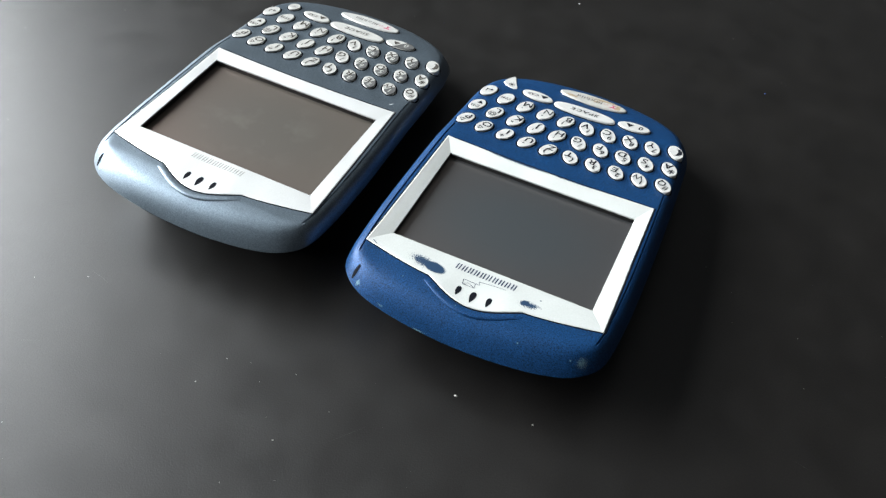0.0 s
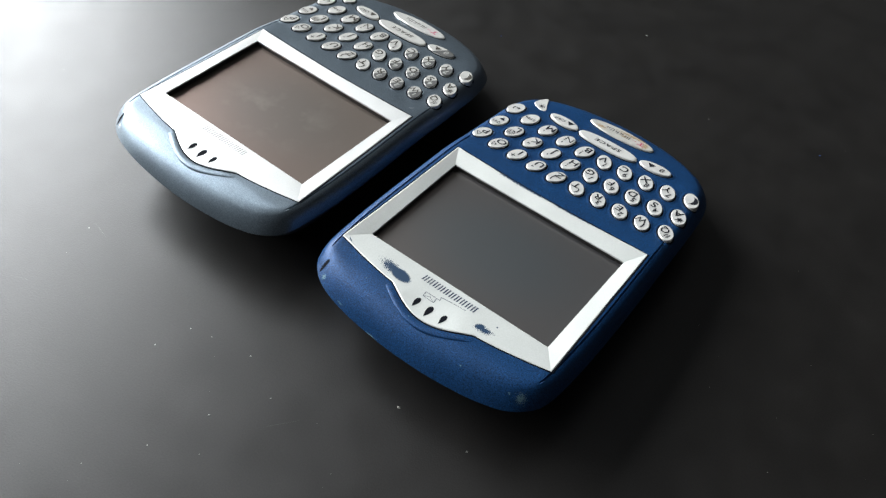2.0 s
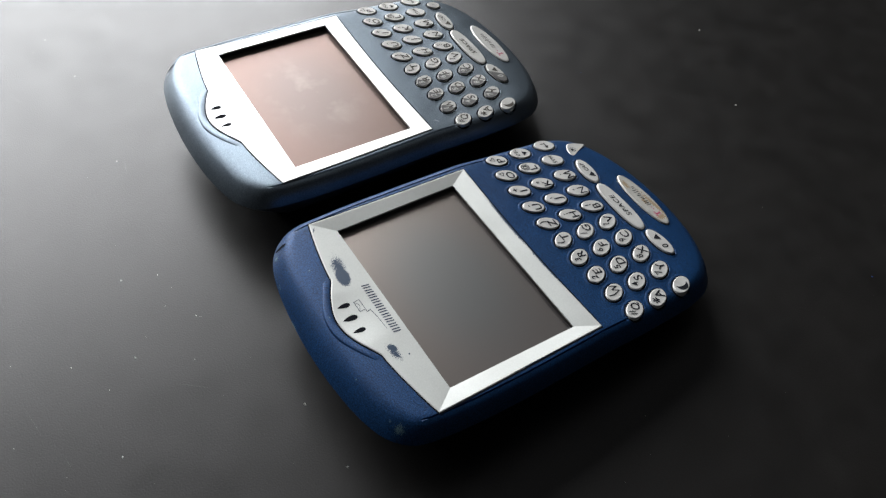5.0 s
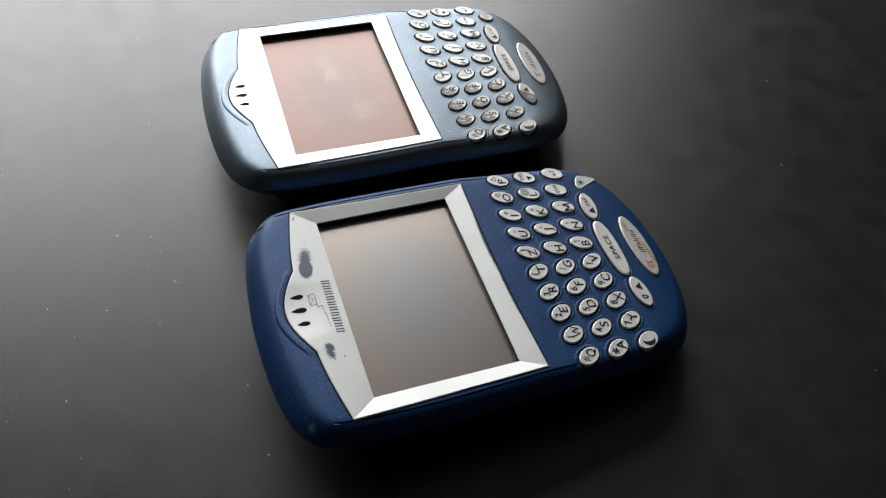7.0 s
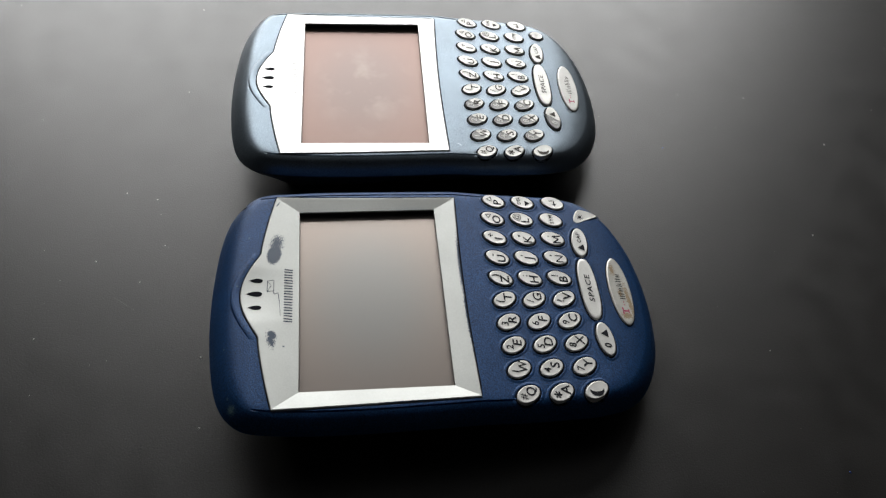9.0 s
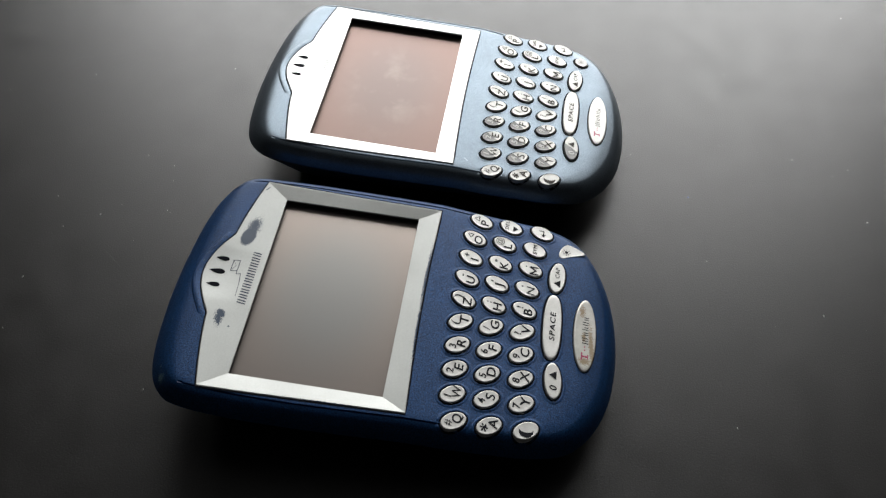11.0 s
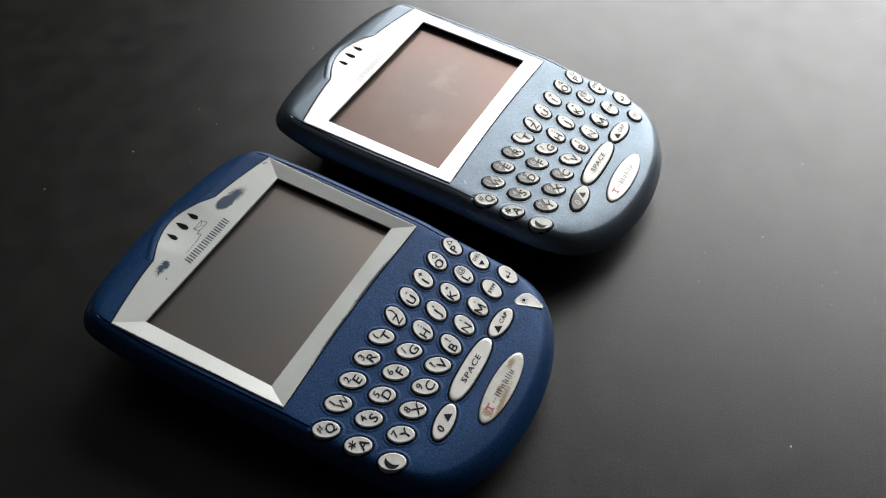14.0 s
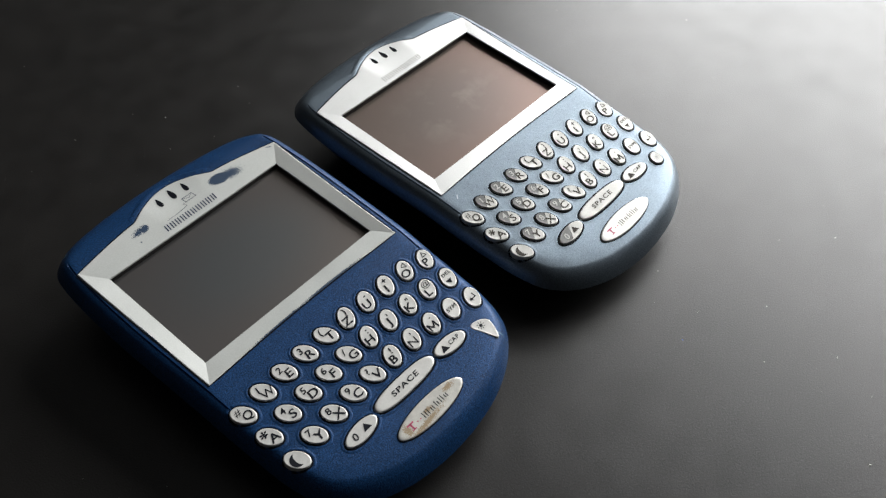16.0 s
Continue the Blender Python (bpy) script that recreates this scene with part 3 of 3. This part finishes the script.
    for n_row, (row, y0, sag) in enumerate(((ROW_1, -31.15, 1.0), (ROW_2, -38.35, 1.45), (ROW_3, -45.65, 2.1))):
        for i, legend in enumerate(row):
            x = (i - 4.5) * (6.52 - 0.07 * n_row) - (0.45 if i == 9 else 0.12)
            e = abs(i - 4.5) / 4.5
            y = y0 - sag * e * e - (0.65 * max(0.0, (e - 0.8) / 0.2))
            left = i < 5
            part("key_socket", socket_mesh(shape_l if left else shape_r, x, y, on_shell), phone)
            part("key_collar", collar_mesh(shape_l if left else shape_r, x, y, on_shell, paint, 1.0 if kind == "blue" else 0.45), phone)
            a = LEAN_L if left else LEAN_R
            dark = kind == "grey" and legend[0] in "123456789"
            if legend == "del":
                signs = [(glyph("DEL", 0.95, print_ink), a[0] * 1.2, a[1] * 1.2), (filled_down, -a[0] * 1.1, -a[1] * 1.1)]
            elif legend == "sym":
                signs = [(glyph("SYM", 1.0, print_ink), 0, 0)]
            elif legend == "moon":
                signs = [(moon, 0, 0)]
            elif legend == "enter":
                signs = [(enter, 0, 0)]
            else:
                small = {"<": tri_side, ">": tri}.get(legend[0]) or glyph(legend[0], 2.7 if legend[0] == "*" else 1.65, pale_ink if dark else print_ink)
                signs = [(small, a[0] * 1.36 + (0.1 if left else 0), a[1] * 1.28), (glyph(legend[1], 2.1, print_ink, 1.0 if legend[1] in "WMQ" else 1.2), -a[0] * 1.15, -a[1] * 0.95)]
            ob = key("key", x, y, me_l if left else me_r, signs=signs, z=-0.2 if i == 9 else 0.0)
            if dark:
                part("dark_half", patch_l, ob, label="dark grey half of the key")

    def wide_key(name, x, y, shape, signs, mat, text="", z=0.0, dark=False):
        part("key_socket", socket_mesh(shape, x, y, on_shell), phone)
        part("key_collar", collar_mesh(shape, x, y, on_shell, paint, 1.0 if kind == "blue" else 0.45), phone)
        ob = key(name, x, y, key_mesh(name, shape, mat), text, signs, z)
        if dark:
            part("dark_half", key_mesh("dark_half", shape, key_dark, half=(-0.8, 0.6)), ob, label="dark grey half of the key")

    wide_key("space_key", -0.25, -52.5, oval(9.3, 2.15, 0, 48, 2.5), [(glyph("SPACE", 1.3, print_ink, 1.45), 0, 0)], keys_mat, "long rounded space key")
    wide_key("key", -15.1, -53.45, oval(4.75, 1.95, 4, 36), [(glyph("0", 1.7, pale_ink if kind == "grey" else print_ink), -1.9, -0.1), (filled_up, 1.4, 0.05)], keys_mat, dark=kind == "grey")
    wide_key("key", 14.5, -52.95, oval(4.75, 1.95, -4, 36), [(glyph("CAP", 1.05, print_ink), 1.4, 0.05), (filled_up, -1.9, -0.05)], keys_mat)
    if kind == "blue":
        leaf = [(0.6 + x * 0.90, y * 0.90) for x, y in ((-3.2, 2.7), (-2.0, 2.95), (0.4, 2.2), (1.8, 0.9), (1.9, -0.2), (1.3, -2.2), (0.3, -4.2), (-0.4, -4.6), (-0.8, -3.8), (-2.2, -0.6), (-3.4, 1.8))]
        leaf = [tuple(p) for p in smooth_through(leaf, 40)]
        wide_key("key", 23.9, -55.6, leaf, [(sun, -0.3, 0.8)], keys_mat, "leaf-shaped backlight key", -0.45)
    else:
        wide_key("key", 23.6, -54.2, oval(2.05, 1.75, 60), [(sun, 0, 0)], keys_mat, "small round backlight key")

    # the network's label plate, its name as plain bars
    y = -60.35
    pill = part("label_plate", key_mesh("label_plate", oval(10.3, 2.75, 0, 48), pill_mat, 0.42), phone, Matrix.Translation((-0.5 * U, y * U, (face_z(y) + lift) * U)) @ Matrix.Rotation(slope(y), 4, "X"), "oval pale label plate")
    part("label_seam", socket_mesh(oval(10.3, 2.75, 0, 48), -0.5, y, on_shell, 0.2), phone)
    part("logo_mark", drawn("logo_mark", [bar(-7.2, 0.7, -5.2, 0.7, 0.35), bar(-6.2, 0.8, -6.2, -0.8, 0.45), bar(-6.8, -0.75, -5.6, -0.75, 0.25), bar(-4.6, 0, -4.25, 0, 0.3), bar(-3.7, 0, -3.35, 0, 0.3)], pink_ink), pill, Matrix.Translation((0, 0, 0.435 * U)))
    bars = [bar(x0, 0.75 if tall else 0.3, x0, -0.75, 0.24) for x0, tall in ((-2.5, 1), (-1.8, 1), (-1.1, 1), (-0.1, 0), (0.5, 0), (1.4, 1), (2.0, 0), (2.8, 1), (3.5, 1), (4.3, 0), (4.9, 0))]
    part("logo_bars", drawn("logo_bars", bars, print_ink), pill, Matrix.Translation((0, 0, 0.435 * U)))

    # the maker's name, as plain bars, and its line mark
    bars = [bar(x0 + dx, -0.98, x0 + dx + 0.18, 0.98, 0.31) for x0 in [-7.7 + 1.6 * i for i in range(10)] for dx in (0.0, 0.72)]
    part("name_bars", laid("name_bars", [[(x, y + 19.45) for x, y in b] for b in bars], brand_ink, on_bezel), phone)
    if kind == "blue":
        mark = outlined([(-0.2, 1.4), (2.9, 1.4), (3.2, -0.1), (0.1, -0.1)], 0.14) + [bar(-0.2, 1.4, 1.6, 0.5, 0.1), bar(1.6, 0.5, 2.9, 1.4, 0.1), bar(0.1, -0.1, -0.9, -0.15, 0.14), bar(-0.9, -0.15, -0.5, -1.1, 0.14), bar(-0.5, -1.1, -3.4, -1.5, 0.14), bar(-3.4, -1.5, -7.2, -1.7, 0.1)]
        part("line_mark", laid("line_mark", [[(x + 1.2, y + 22.9) for x, y in b] for b in mark], brand_ink, on_bezel), phone)

    # a strap notch by one corner and a cover over the sockets in the upper end
    slit = [(29.0 + 0.55 * math.cos(t) + 0.5 * math.sin(t), 31.3 + 1.3 * math.sin(t)) for t in [2 * math.pi * i / 16 for i in range(16)]]
    part("strap_notch", laid("strap_notch", [slit], socket_dark, on_shell, 0.14), phone, label="dark slit for a strap")
    rows = []
    for f, d in ((0.60, 3.05), (0.60, 2.75), (0.70, 1.95), (0.82, 0.95), (0.90, 0.42), (0.90, 0.80)):
        rows.append([(p.x * U, p.y * U, f * (face_z(p.y) - 4.5 + lift) * U) for p, o in zip(wall_inset(d), OUTLINE) if o.y > 30 and -9 < o.x < 13.5])
        rows[-1].sort()
    v, f = rings(rows, closed=False)
    part("socket_cover", mesh_of("socket_cover", v, f, paint), phone)
    rows = []
    for f, d in ((0.90, 0.50), (0.905, 0.34), (0.935, 0.30), (0.94, 0.50)):
        rows.append([(p.x * U, p.y * U, f * (face_z(p.y) - 4.5 + lift) * U) for p, o in zip(wall_inset(d), OUTLINE) if o.y > 30 and -9.6 < o.x < 14.1])
        rows[-1].sort()
    v, f = rings(rows, closed=False)
    part("cover_joint", mesh_of("cover_joint", v, f, socket_dark), phone)
    return phone


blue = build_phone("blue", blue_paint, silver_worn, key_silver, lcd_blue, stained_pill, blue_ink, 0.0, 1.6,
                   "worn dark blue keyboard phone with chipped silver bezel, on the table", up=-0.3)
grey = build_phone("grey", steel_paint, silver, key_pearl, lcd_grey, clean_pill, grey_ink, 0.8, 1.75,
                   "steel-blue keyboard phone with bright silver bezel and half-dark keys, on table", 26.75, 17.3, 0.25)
grey.matrix_basis = Matrix.Translation((76.75 * U, -1.15 * U, 0.0)) @ Matrix.Rotation(radians(-1.05), 4, "Z")

# ---- dust on the table ----
rng = random.Random(4)
verts, faces = [], []


def fleck(x, y, r):
    n, k0 = rng.randint(4, 6), len(verts)
    turn = rng.random() * 6.3
    ring = [(x + r * rng.uniform(0.5, 1.2) * math.cos(turn + 6.283 * i / n), y + r * rng.uniform(0.4, 1.1) * math.sin(turn + 6.283 * i / n), 0.00004) for i in range(n)]
    verts.extend(ring + [(x, y, 0.00004 + r * 0.6)])
    faces.extend((k0 + i, k0 + (i + 1) % n, k0 + n) for i in range(n))


def free_of_phones(x, y):
    return not (-37 * U < x < 37 * U and -70 * U < y < 40 * U) and not (39 * U < x < 115 * U and -72 * U < y < 40 * U)


for x, y, r in ((24.3, -123.3, 0.45), (60.0, -140.2, 0.45), (28.9, 71.9, 0.32), (-3.65, 42.4, 0.5), (-23.0, 41.3, 0.35), (4.9, 83.3, 0.3)):
    fleck(x * U, y * U, r * U)
while len(faces) < 3600:
    x, y = rng.uniform(-0.25, 0.30), rng.uniform(-0.30, 0.25)
    if free_of_phones(x, y):
        fleck(x, y, 0.00005 + 0.00022 * rng.random() ** 3)
tagged(new("dust", mesh_of("dust", verts, faces, dust_white, False)), "tiny pale dust flecks scattered over the black table", "dust", kind="stuff")

verts, faces = [], []
for k in range(26):
    x, y, a, n = rng.uniform(-0.20, 0.26), rng.uniform(-0.24, 0.20), rng.uniform(0, 6.3), rng.randint(4, 9)
    bend, w = rng.uniform(-0.05, 0.05), rng.uniform(0.00002, 0.00005)
    k0 = len(verts)
    path = []
    for i in range(n):
        path.append((x, y))
        x, y, a = x + 0.0018 * math.cos(a), y + 0.0018 * math.sin(a), a + bend
    if not all(free_of_phones(*p) for p in path):
        continue
    for i, (px, py) in enumerate(path):
        h = w * math.sin(math.pi * (i + 0.5) / n)
        verts += [(px - h * math.sin(a), py + h * math.cos(a), 0.00003), (px + h * math.sin(a), py - h * math.cos(a), 0.00003)]
    faces += [(k0 + 2 * i, k0 + 2 * i + 1, k0 + 2 * i + 3, k0 + 2 * i + 2) for i in range(n - 1)]
tagged(new("hairline_scratches", mesh_of("hairline_scratches", verts, faces, scratch_grey, False)), "faint pale hairline scratches in the black table top", "scratches", kind="stuff")
verts, faces = [], []
fleck(-46.1 * U, -105.9 * U, 0.38 * U)
fleck(62 * U, -90 * U, 0.2 * U)
tagged(new("lint", mesh_of("lint", verts, faces, dust_blue, False)), "tiny bits of blue lint on the black table", "lint", kind="stuff")
